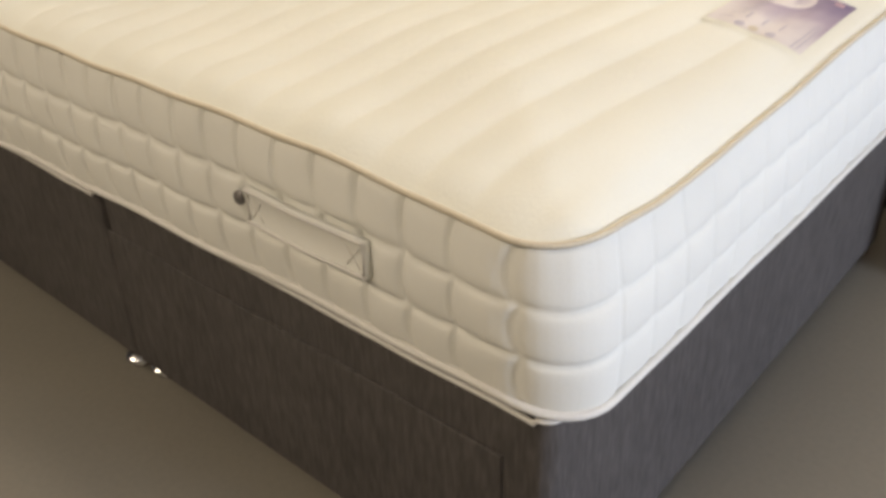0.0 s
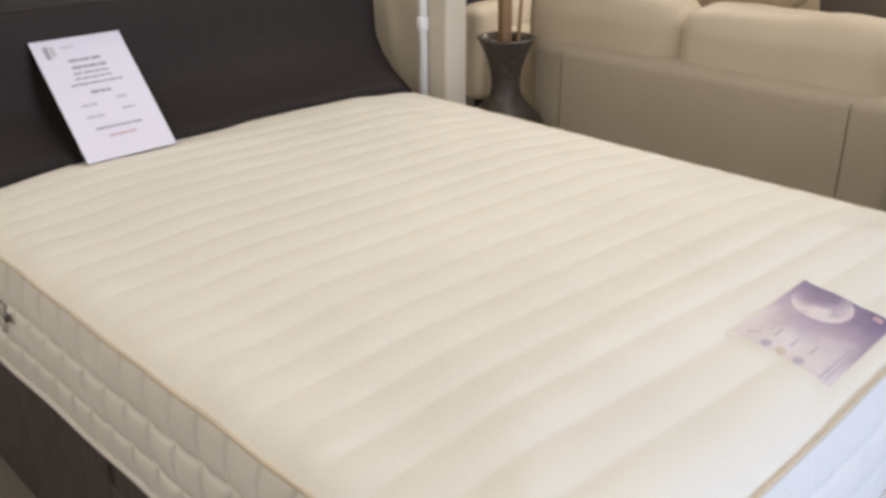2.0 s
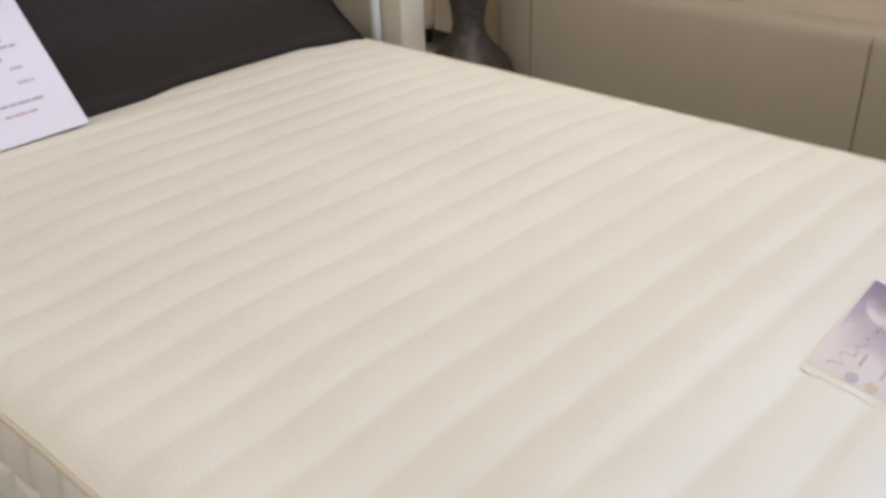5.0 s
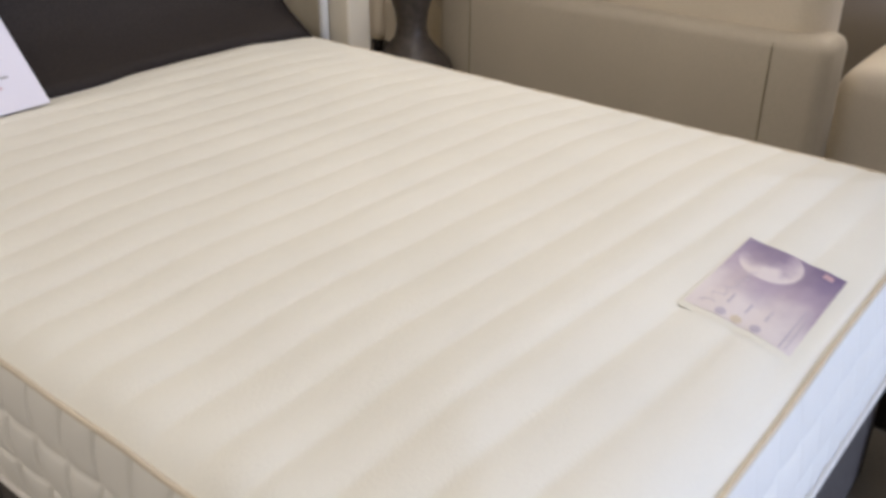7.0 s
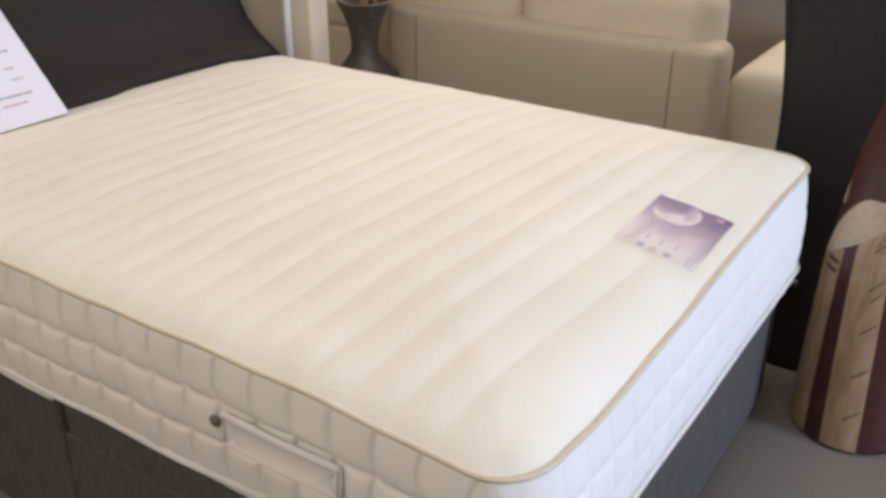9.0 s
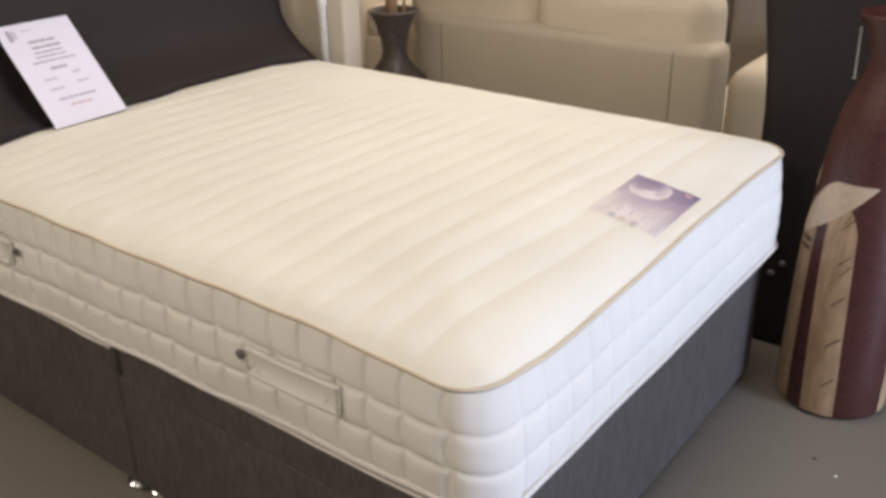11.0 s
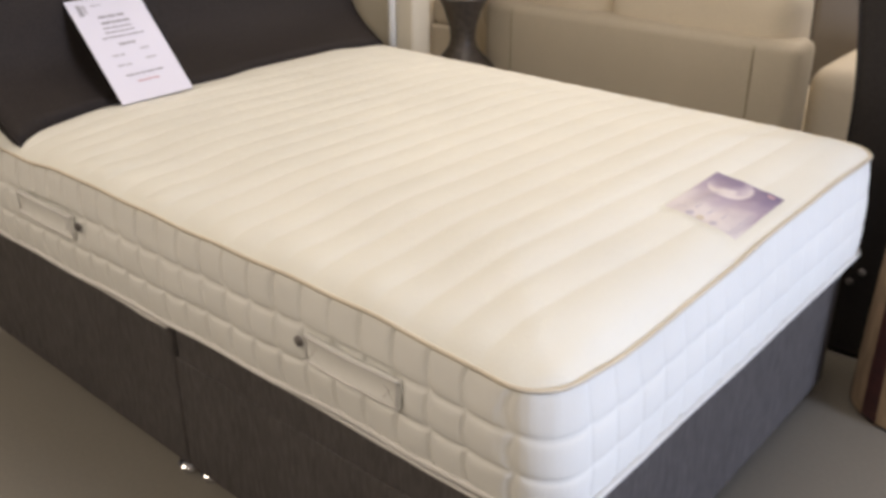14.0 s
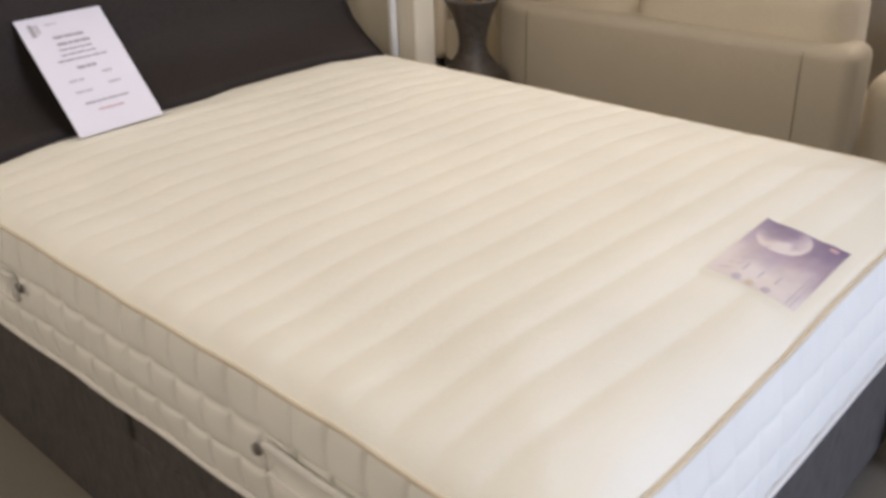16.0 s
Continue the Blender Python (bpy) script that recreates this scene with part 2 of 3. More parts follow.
def outline(inset=0.0, step=0.008):
    """Points round the mattress plan with outward normals and running length."""
    x0, x1, y0, y1, r = MX0 + inset, MX1 - inset, MY0 + inset, MY1 - inset, RC - inset
    pts = []
    for cx, cy, a0 in ((x1 - r, y0 + r, -90), (x1 - r, y1 - r, 0), (x0 + r, y1 - r, 90), (x0 + r, y0 + r, 180)):
        for k in range(13):
            a = radians(a0 + 90 * k / 12)
            pts.append((cx + r * math.cos(a), cy + r * math.sin(a)))
    out, run, cell = [], 0.0, 0.0
    counts = [16, 23, 16, 23]
    for i, p in enumerate(pts):
        q = pts[(i + 1) % len(pts)]
        d = math.hypot(q[0] - p[0], q[1] - p[1])
        k = max(1, int(d / step))
        grow = 1 / 12 if i % 13 < 12 else counts[i // 13]
        for j in range(k):
            f = j / k
            nx, ny = (q[1] - p[1]) / d, -(q[0] - p[0]) / d
            if i % 13 < 12:
                turn = radians((i // 13) * 90 - 90 + 90 * (i % 13 + f) / 12)
                nx, ny = math.cos(turn), math.sin(turn)
            out.append((p[0] + f * (q[0] - p[0]), p[1] + f * (q[1] - p[1]), nx, ny, run + f * d, cell + f * grow))
        run += d
        cell += grow
    return out, run


def tape_wave(x, y):
    """Slow unevenness of the taped top edge: raised along the near side, dipping near the foot corner."""
    calm = 1 - 0.7 * smoothstep(0.5, 1.2, y)
    near = 0.0130 * smoothstep(0.12, 0.38, x) * (1 - smoothstep(1.28, 1.62, x)) * smoothstep(0.3, 0.05, y)
    foot = (-0.002 - 0.012 * math.cos(2 * math.pi * (y - 0.2) / 1.4)) * smoothstep(1.60, 1.65, x) * smoothstep(0.05, 0.2, y) * smoothstep(1.30, 1.15, y)
    far = 0.008 * smoothstep(0.9, 1.25, y)
    return near + foot + far + calm * (0.004 * noise.noise((x * 3.1, y * 3.1, 1.7)) + 0.0012 * math.sin(2 * math.pi * x / 0.21 + y * 20))


def hem_wave(x, y):
    """The bottom edge hangs lower towards the head on the near side and stays a little low along the foot."""
    near = 0.014 * smoothstep(0.8, 1.35, x) * smoothstep(1.655, 1.56, x) - 0.020 * smoothstep(0.9, 0.0, x)
    return near * smoothstep(0.3, 0.05, y) - 0.002 + 0.004 * noise.noise((x * 4, y * 4, 8)) + 0.0025 * math.sin(2 * math.pi * x / 0.37)


def half_width(x):
    d = min(x - MX0, MX1 - x)
    w = (MY1 - MY0) / 2
    return w if d >= RC else w - RC + math.sqrt(max(0.0, RC * RC - (RC - d) ** 2))


def top_height(x, y):
    yc = (MY0 + MY1) / 2
    e = min(half_width(x) - abs(y - yc), x - MX0, MX1 - x)
    e = max(0.0, e)
    rise = 0.030 * (1 - math.exp(-e / (0.03 + 0.012 * smoothstep(0.2, 1.2, y))))
    crown = (0.032 - 0.009 * smoothstep(1.4, 0.1, x)) * smoothstep(0, 0.35, e)
    u = (x - 1.543 - 0.05 * (y - 0.45) + 0.007 * noise.noise((x * 2, y * 2.2, 4.0))) / PITCH
    f = u - math.floor(u)
    side = half_width(x) - abs(y - yc)
    groove = -0.0029 * (abs(2 * f - 1) ** 2.2) * smoothstep(-0.01, 0.04, side) * smoothstep(0.0, 0.035, MX1 - x)
    dips = 0.0018 * noise.noise((x * 9, y * 7, 2.0))
    return MZ1 + tape_wave(x, y) * (1 - smoothstep(0, 0.2, e)) + rise + crown + groove + dips


mattress = empty("mattress", "cream double mattress with channel-quilted top, on the divan base", "mattress", at=(0, 0, 0))
bm = bmesh.new()
xs = sorted(set([MX0 + RC * (1 - math.cos(a)) for a in np.linspace(0, math.pi / 2, 12)] + [MX1 - RC * (1 - math.cos(a)) for a in np.linspace(0, math.pi / 2, 12)] + list(np.linspace(MX0 + RC, MX1 - RC, 300))))
ss = np.sin(np.linspace(-math.pi / 2, math.pi / 2, 71)) * 0.5 + np.linspace(-1, 1, 71) * 0.5
grid = [[bm.verts.new((x, (MY0 + MY1) / 2 + s * half_width(x), top_height(x, (MY0 + MY1) / 2 + s * half_width(x)))) for s in ss] for x in xs]
for a, b in zip(grid, grid[1:]):
    for k in range(len(ss) - 1):
        bm.faces.new((a[k], b[k], b[k + 1], a[k + 1]))
part("top_panel", bm, M_TOP, mattress, "cream knitted top with stitched channels")

ring, run = outline(step=0.003)
HANDLES = ((1.152, 1.379, 0.541, 0.596), (0.094, 0.352, 0.533, 0.590))   # x0 x1 z0 z1
ROWS_Z = [0.0, 0.34, 0.657, 1.0]
NV = 48
bm = bmesh.new()
cols = []
for x, y, nx, ny, l, cell in ring:
    col = []
    wave = tape_wave(x, y)
    straight = smoothstep(0.90, 1.0, max(abs(nx), abs(ny)))
    puff = 0.0082 - 0.0022 * max(0.0, nx)
    for k in range(NV + 1):
        v = k / NV
        fu = (cell - 0.19) % 1.0
        vv = v + (0.018 * (1 - (2 * fu - 1) ** 2) - 0.006 + 0.012 * noise.noise((l * 9, 0, 7))) * math.sin(math.pi * v)
        ri = min(2, sum(vv >= z for z in ROWS_Z[1:3]))
        fv = max(0, min(1, (vv - ROWS_Z[ri]) / (ROWS_Z[ri + 1] - ROWS_Z[ri])))
        u = cell - 0.19 + straight * (0.07 * math.sin(math.pi * fv) + 0.035 * (ri - 1) + 0.07 * noise.noise((l * 8, ri * 2.0, 0)))
        fu = u - math.floor(u)
        pillow = max(0.0, (1 - abs(2 * fu - 1) ** 3.2 * (1 - 0.3 * max(0.0, nx))) * (1 - abs(2 * fv - 1) ** 3.2)) ** 0.55
        seam = 0.0745 * min(fu, 1 - fu)
        row_seam = (MZ1 - MZ0) * min(abs(vv - z) for z in ROWS_Z[1:3])
        stitch = max(math.exp(-(seam / 0.0028) ** 2) * (1 - 0.35 * max(0.0, nx)), math.exp(-(row_seam / 0.0028) ** 2))
        far = puff * pillow - 0.0026 * stitch - 0.003 + 0.009 * math.sin(math.pi * v) + 0.002 * noise.noise((l * 14, v * 4, 5))
        far += 0.0016 * noise.noise((l * 45, v * 1.6, 9)) * smoothstep(0.6, 1.0, v)
        z = MZ0 + (MZ1 - MZ0) * v + wave * v + hem_wave(x, y) * (1 - v)
        if ny < -0.99:
            for hx0, hx1, hz0, hz1 in HANDLES:
                far -= 0.007 * smoothstep(hx0 - 0.02, hx0 + 0.01, x) * smoothstep(hx1 + 0.02, hx1 - 0.01, x) * smoothstep(hz0 - 0.012, hz0 + 0.006, z) * smoothstep(hz1 + 0.012, hz1 - 0.006, z)
        splay = 0.016 * (1 - v) * max(0, nx)
        col.append(bm.verts.new((x + splay + nx * far, y + ny * far, z)))
    cols.append(col)
for i in range(len(cols)):
    a, b = cols[i], cols[(i + 1) % len(cols)]
    for k in range(NV):
        bm.faces.new((a[k], b[k], b[k + 1], a[k + 1]))
part("side_border", bm, M_SIDE, mattress, "white border quilted in three rows of puffed rectangles")
bm = bmesh.new()
bmesh.ops.create_cube(bm, size=1, matrix=Matrix.LocRotScale(((MX0 + MX1) / 2, (MY0 + MY1) / 2, (MZ0 + MZ1) / 2), None, (MX1 - MX0 - 0.2, MY1 - MY0 - 0.2, MZ1 - MZ0 - 0.02)))
part("core", bm, M_SIDE, mattress)
part("piping", tube(bmesh.new(), [(x + nx * 0.003, y + ny * 0.003, MZ1 + 0.001 + tape_wave(x, y)) for x, y, nx, ny, l, cell in ring[::4]], 0.0040, 8, True), M_PIPE, mattress, "dull gold edge piping")
part("piping", tube(bmesh.new(), [(x + nx * 0.004 + 0.016 * max(0, nx), y + ny * 0.004, MZ0 + 0.004 + hem_wave(x, y)) for x, y, nx, ny, l, cell in ring[::4]], 0.006, 8, True), M_PIPEW, mattress, "white edge piping")


def side_handle(x0, x1, z0, z1):
    """A flat stitched fabric handle on the near border, with turned edges."""
    bm = bmesh.new()
    n = 24
    rows = []
    for i in range(n + 1):
        f = i / n
        x = x0 + (x1 - x0) * f
        bow = -0.0180 - 0.0025 * math.sin(math.pi * f)
        sag = 0.0015 * noise.noise((f * 3, x0, 0))
        rows.append([bm.verts.new((x, bow + d, z0 + (z1 - z0) * v + sag)) for v, d in ((0, 0.008), (0, 0), (0.06, -0.003), (0.14, 0), (0.5, -0.001), (0.86, 0), (0.94, -0.003), (1, 0), (1, 0.008))])
    for a, b in zip(rows, rows[1:]):
        for k in range(9):
            bm.faces.new((a[k], b[k], b[(k + 1) % 9], a[(k + 1) % 9]))
    bm.faces.new(rows[0])
    bm.faces.new(rows[-1])
    ob = part("handle", bm, M_SIDE, mattress, "white fabric carrying handle")
    for xx in (x0 + 0.004, x1 - 0.004):
        part("end_seam", tube(bmesh.new(), [(xx, -0.0203, z0 + 0.003), (xx, -0.0203, z1 - 0.003)], 0.0016, 6), M_PIPEW, ob)
    for xa in (x0 + 0.010, x1 - 0.034):
        for za, zb in ((z0 + 0.012, z1 - 0.012), (z1 - 0.012, z0 + 0.012)):
            part("cross_stitch", tube(bmesh.new(), [(xa + 0.024 * i / 4, -0.0196 - 0.0020 * math.sin(math.pi * (xa + 0.024 * i / 4 - x0) / (x1 - x0)), za + (zb - za) * i / 4) for i in range(5)], 0.0008, 6), M_PIPEW, ob)
    for zz in (z0 + 0.003, z1 - 0.002):
        part("edge_seam", tube(bmesh.new(), [(x0 + (x1 - x0) * i / n, -0.0212 - 0.0025 * math.sin(math.pi * i / n), zz + 0.0015 * noise.noise((i / n * 3, x0, 0))) for i in range(n + 1)], 0.0025, 6), M_PIPEW, ob)


for spot in HANDLES:
    side_handle(*spot)
for vx, vz in ((1.136, 0.575), (0.378, 0.573)):
    v = part("vent", lathe(bmesh.new(), [(0.0105, 0), (0.0105, 0.003), (0.009, 0.005), (0.006, 0.0045)], 20), M_DISC, mattress, "small round metal air vent")
    v.matrix_world = pose(vx, -0.0165, vz, 90, 0, 0)
    part("mesh_disc", lathe(bmesh.new(), [(0.0058, 0), (0.0058, 0.0055), (0.0005, 0.0055)], 16), M_DISC, v)

# printed label sewn on the top, draped on the channels
LABEL_O, LABEL_U, LABEL_V = Vector((1.470, 0.877)), Vector((0.150, 0.004)), Vector((0.004, -0.236))


def label_sheet(name, u0, u1, v0, v1, lift, mat, parent, n=18, shape=None, text=""):
    """A patch of the printed label, eased over the channels; its UV map runs over the whole label."""
    bm = bmesh.new()
    uv = bm.loops.layers.uv.new("print")
    g, at = [], {}
    for i in range(n + 1):
        row = []
        for j in range(n + 1):
            u, v = u0 + (u1 - u0) * i / n, v0 + (v1 - v0) * j / n
            if shape:
                u, v = shape(i / n * 2 - 1, j / n * 2 - 1)
            p = LABEL_O + LABEL_U * u + LABEL_V * v
            h = sum(top_height(p.x + d, p.y) for d in (-0.04, -0.02, 0, 0.02, 0.04)) / 5
            h = max(h - 0.0008, top_height(p.x, p.y))
            w = bm.verts.new((p.x, p.y, h + 0.0007 + lift))
            at[w] = (u, v)
            row.append(w)
        g.append(row)
    for a, b in zip(g, g[1:]):
        for k in range(n):
            f = bm.faces.new((a[k], b[k], b[k + 1], a[k + 1]))
            for lp in f.loops:
                lp[uv].uv = at[lp.vert]
    return part(name, bm, mat, parent, text)


def label_ink():
    """Violet night print fading to pale lilac at the lower edge, with a clouded pale disc."""
    m = bpy.data.materials.new("violet_print")
    m.use_nodes = True
    N, Lk = m.node_tree.nodes, m.node_tree.links.new
    b = N["Principled BSDF"]
    b.inputs["Roughness"].default_value = 0.45
    tc, sep = N.new("ShaderNodeTexCoord"), N.new("ShaderNodeSeparateXYZ")
    Lk(tc.outputs["UV"], sep.inputs[0])
    nz = N.new("ShaderNodeTexNoise")
    nz.inputs["Scale"].default_value, nz.inputs["Detail"].default_value = 2.7, 5
    Lk(tc.outputs["UV"], nz.inputs[0])

    def calc(op, a, c):
        k = N.new("ShaderNodeMath")
        k.operation = op
        for q, val in enumerate((a, c)):
            if isinstance(val, (int, float)):
                k.inputs[q].default_value = val
            else:
                Lk(val, k.inputs[q])
        return k.outputs[0]

    fade = calc("ADD", calc("MULTIPLY", sep.outputs[1], 1.10), calc("MULTIPLY", sep.outputs[0], -0.16))
    fade = calc("ADD", fade, calc("MULTIPLY", calc("SUBTRACT", nz.outputs[0], 0.21), 0.75))
    across, down = calc("DIVIDE", calc("SUBTRACT", sep.outputs[0], 0.35), 0.31), calc("DIVIDE", calc("SUBTRACT", sep.outputs[1], 0.20), 0.235)
    radius = calc("SQRT", calc("ADD", calc("MULTIPLY", across, across), calc("MULTIPLY", down, down)), 0)
    inside = calc("MULTIPLY", calc("SUBTRACT", 1.0, radius), 22.0)
    inside = calc("MINIMUM", calc("MAXIMUM", inside, 0.0), 1.0)
    limb = calc("ADD", calc("MULTIPLY", radius, 0.45), calc("ADD", calc("MULTIPLY", across, 0.30), calc("MULTIPLY", down, 0.34)))
    limb = calc("MULTIPLY", calc("SUBTRACT", calc("ADD", limb, calc("MULTIPLY", nz.outputs[0], 1.5)), 0.80), 1.1)
    limb = calc("MINIMUM", calc("MAXIMUM", limb, 0.0), 0.62)
    fade = calc("ADD", fade, calc("MULTIPLY", calc("MULTIPLY", inside, limb), 0.95))
    ramp = N.new("ShaderNodeValToRGB")
    e = ramp.color_ramp.elements
    e[0].position, e[0].color = 0.04, (0.17, 0.13, 0.25, 1)
    e[1].position, e[1].color = 1.0, (0.71, 0.66, 0.66, 1)
    k = e.new(0.60)
    k.color = (0.43, 0.36, 0.45, 1)
    Lk(fade, ramp.inputs[0])
    Lk(ramp.outputs[0], b.inputs["Base Color"])
    return m


M_VIOLET = label_ink()
lab = label_sheet("label", -0.02, 1.02, 0, 1.06, 0.0, M_CARD, mattress, text="clear plastic label with violet print")
label_sheet("print", 0, 1, 0, 1.0, 0.0006, M_VIOLET, lab, text="violet night-sky print")


def arc(r0, r1, a0, a1, cx, cy):
    return lambda p, q: (cx + (r0 + (r1 - r0) * (q + 1) / 2) * math.cos(radians(a0 + (a1 - a0) * (p + 1) / 2)), cy + 0.85 * (r0 + (r1 - r0) * (q + 1) / 2) * math.sin(radians(a0 + (a1 - a0) * (p + 1) / 2)))


label_sheet("red_mark", 0.80, 0.90, 0.04, 0.10, 0.0012, M_INKR, lab, 4)
for cu, mat in ((0.32, M_INKB), (0.47, M_INKY), (0.65, M_INKB)):
    label_sheet("round_mark", 0, 1, 0, 1, 0.0012, mat, lab, 8, arc(0.0, 0.052, 0, 360, cu, 0.95))
for cu, cv, du, dv in ((0.30, 0.78, 0.025, 0.12), (0.48, 0.79, 0.02, 0.12), (0.66, 0.77, 0.02, 0.13), (0.88, 0.76, 0.014, 0.46), (0.93, 0.75, 0.012, 0.46)):
    label_sheet("print_line", cu, cu + du, cv - dv / 2, cv + dv / 2, 0.0012, M_INKB, lab, 4)
label_sheet("script_line", 0, 1, 0, 1, 0.0012, M_INKB, lab, 30, lambda p, q: (0.23 + 0.075 * p + (0.040 - 0.018 * p) * math.sin(14 * p) + 0.006 * q, 0.66 - 0.27 * p + 0.022 * math.cos(17 * p) + 0.004 * q))

# ---- divan base ----
base = empty("divan_base", "charcoal woven fabric divan base in two halves", "bed base", at=(0, 0, 0))
BZ0, BZ1, BSPLIT = 0.020, 0.436, 0.652
BY0, BY1 = 0.014, 1.350
for x0, x1 in ((-0.34, BSPLIT - 0.003), (BSPLIT + 0.003, 1.638)):
    part("base_half", box(((x0 + x1) / 2, (BY0 + BY1) / 2, (BZ0 + BZ1) / 2), (x1 - x0, BY1 - BY0, BZ1 - BZ0), 0.026 if x1 > 1 else 0.014, n=6), M_BASE, base)


def castor(x, y):
    c = part("castor", lathe(bmesh.new(), [(0.012, 0.016), (0.026, 0.018), (0.030, 0.022), (0.028, 0.026), (0.008, 0.03)], 20, (x, y, 0)), M_CHROME, base, "small chrome glide foot")
    part("wheel", lathe(bmesh.new(), [(0.014, 0), (0.019, 0.003), (0.019, 0.012), (0.012, 0.016)], 18, (x, y, 0)), M_CHROME, c)


for x0, x1 in ((-0.33, BSPLIT - 0.006), (BSPLIT + 0.008, 1.628)):
    part("top_piping", tube(bmesh.new(), [(x0, BY0 + 0.3, BZ1 - 0.004), (x0, BY0 + 0.001, BZ1 - 0.004)] + [(x0 + (x1 - 0.014 * (x1 > 1) - x0) * k / 30, BY0 - 0.004, BZ1 - (0.015 if x1 > 1 else 0.034) + 0.003 * noise.noise((k * 0.4, x0, 0))) for k in range(31)] + ([(x1 + 0.0115 - 0.026 * (1 - math.sin(a)), BY0 - 0.004 + 0.026 * (1 - math.cos(a)), BZ1 - 0.008) for a in np.linspace(0.2, math.pi / 2, 8)] + [(x1 + 0.0125, BY1 - 0.02, BZ1 - 0.008)] if x1 > 1 else []), 0.0042, 6), M_PIPEW, base, "pale piping along the top edge")
for x0, x1 in ((BSPLIT + 0.012, 1.566),):
    part("drawer_front", box(((x0 + x1) / 2, BY0 - 0.001, 0.185), (x1 - x0, 0.008, 0.30), 0.0035, n=4), M_BASE, base, "flat fabric-covered drawer front")
for cx, front in ((-0.28, 0.10), (0.636, 0.026), (0.706, 0.038), (1.57, 0.10)):
    for cy in (front, 1.28):
        castor(cx, cy)

# ---- headboard ----


def hem_shift(y, pz):
    """The lower edge of the headboard wanders: forward at the near end, back past the middle."""
    k = 0.032 * (1 - smoothstep(0.66, 0.80, y)) + 0.022 * smoothstep(0.9, 1.3, y) + 0.045 * (1 - smoothstep(0.0, 0.12, y)) - 0.008
    return k * (1 - smoothstep(0.0, 0.14, pz))


hb = empty("headboard", "dark brown leatherette headboard sweeping forward onto the mattress", "headboard", at=(0, 0, 0))
prof = [(0.016, 0.0), (-0.024, 0.024), (-0.064, 0.056), (-0.104, 0.100), (-0.128, 0.150), (-0.136, 0.20), (-0.138, 0.26), (-0.138, 0.335), (-0.142, 0.342), (-0.160, 0.342), (-0.172, 0.33), (-0.174, 0.2), (-0.166, 0.13), (-0.13, 0.068), (-0.08, 0.022), (-0.02, 0.0)]
bm = bmesh.new()
rings = []
for k in range(41):
    y = 0.018 + (1.320 - 0.018) * k / 40
    rings.append([bm.verts.new((px + hem_shift(y, pz), y, pz + (top_height(px + hem_shift(y, pz), y) + 0.001) * (1 - smoothstep(0, 0.3, pz)) + 0.690 * smoothstep(0, 0.3, pz))) for px, pz in prof])
for a, b in zip(rings, rings[1:]):
    for k in range(len(prof)):
        bm.faces.new((a[k], b[k], b[(k + 1) % len(prof)], a[(k + 1) % len(prof)]))
bm.faces.new(rings[0])
bm.faces.new(rings[-1])
part("panel", bm, M_DARK, hb)
for ring_ in (0, 40):
    y = 0.018 + (1.320 - 0.018) * ring_ / 40
    part("edge_welt", tube(bmesh.new(), [(px + hem_shift(y, pz), y, pz + (top_height(px + hem_shift(y, pz), y) + 0.003) * (1 - smoothstep(0, 0.3, pz)) + 0.690 * smoothstep(0, 0.3, pz)) for px, pz in prof[:9]], 0.004, 8), M_DARK, hb)
part("top_welt", tube(bmesh.new(), [(-0.151, 0.018 + (1.320 - 0.018) * k / 20, 1.033) for k in range(21)], 0.006, 8), M_DARK, hb)
cb = empty("padded_panel", "cream padded panel standing behind the headboard", "panel")
part("padding", box((-0.295, 0.69, 0.705), (0.10, 1.30, 0.555), 0.03, n=6), M_CREAM, cb)

# price sheet leaning on the headboard
sheet = empty("price_sheet", "white printed paper price sheet leaning on the headboard", "sign", at=(0.085, 0.409, 0.724))
SD = Vector((-0.213, -0.006, 0.235)).normalized()
sm = Matrix(((0, SD.x, SD.z, 0.085), (1, SD.y, 0, 0.409), (0, SD.z, -SD.x, 0.726), (0, 0, 0, 1)))
sheet.matrix_world = sm
bm = bmesh.new()
bmesh.ops.create_cube(bm, size=1, matrix=Matrix.LocRotScale((0, 0.163, 0), None, (0.219, 0.322, 0.0012)))
part("paper", bm, M_PAPER, sheet, smooth=False)


def bar(cx, cy, w, h, mat=None):
    bm = bmesh.new()
    bmesh.ops.create_cube(bm, size=1, matrix=Matrix.LocRotScale((cx, cy, 0.0012), None, (w, h, 0.0008)))
    part("print_line", bm, mat or M_INK, sheet, smooth=False)


rnd = random.Random(5)


def text_row(cx, cy, w, h, mat=None):
    """A row of word-long bars filling the width w."""
    x = -w / 2
    while x < w / 2 - 0.004:
        k = min(rnd.uniform(0.010, 0.026), w / 2 - x)
        bar(cx + x + k / 2, cy, k, h, mat)
        x += k + 0.003


bar(-0.080, 0.290, 0.012, 0.034)
bar(-0.066, 0.292, 0.010, 0.026, M_INKL)
text_row(-0.030, 0.300, 0.030, 0.004, M_INKL)
for cy, w, h, m in ((0.262, 0.082, 0.0075, None), (0.243, 0.082, 0.0075, None), (0.227, 0.088, 0.0045, None), (0.213, 0.092, 0.0045, None), (0.198, 0.124, 0.0045, None), (0.174, 0.052, 0.0075, None),
                    (0.080, 0.112, 0.005, None), (0.058, 0.064, 0.005, M_INKR)):
    text_row(0.0, cy, w, h, m)
for cy in (0.143, 0.112):
    text_row(-0.042, cy, 0.042, 0.006, M_INKL)
    text_row(0.042, cy + 0.008, 0.032, 0.006, M_INKL)

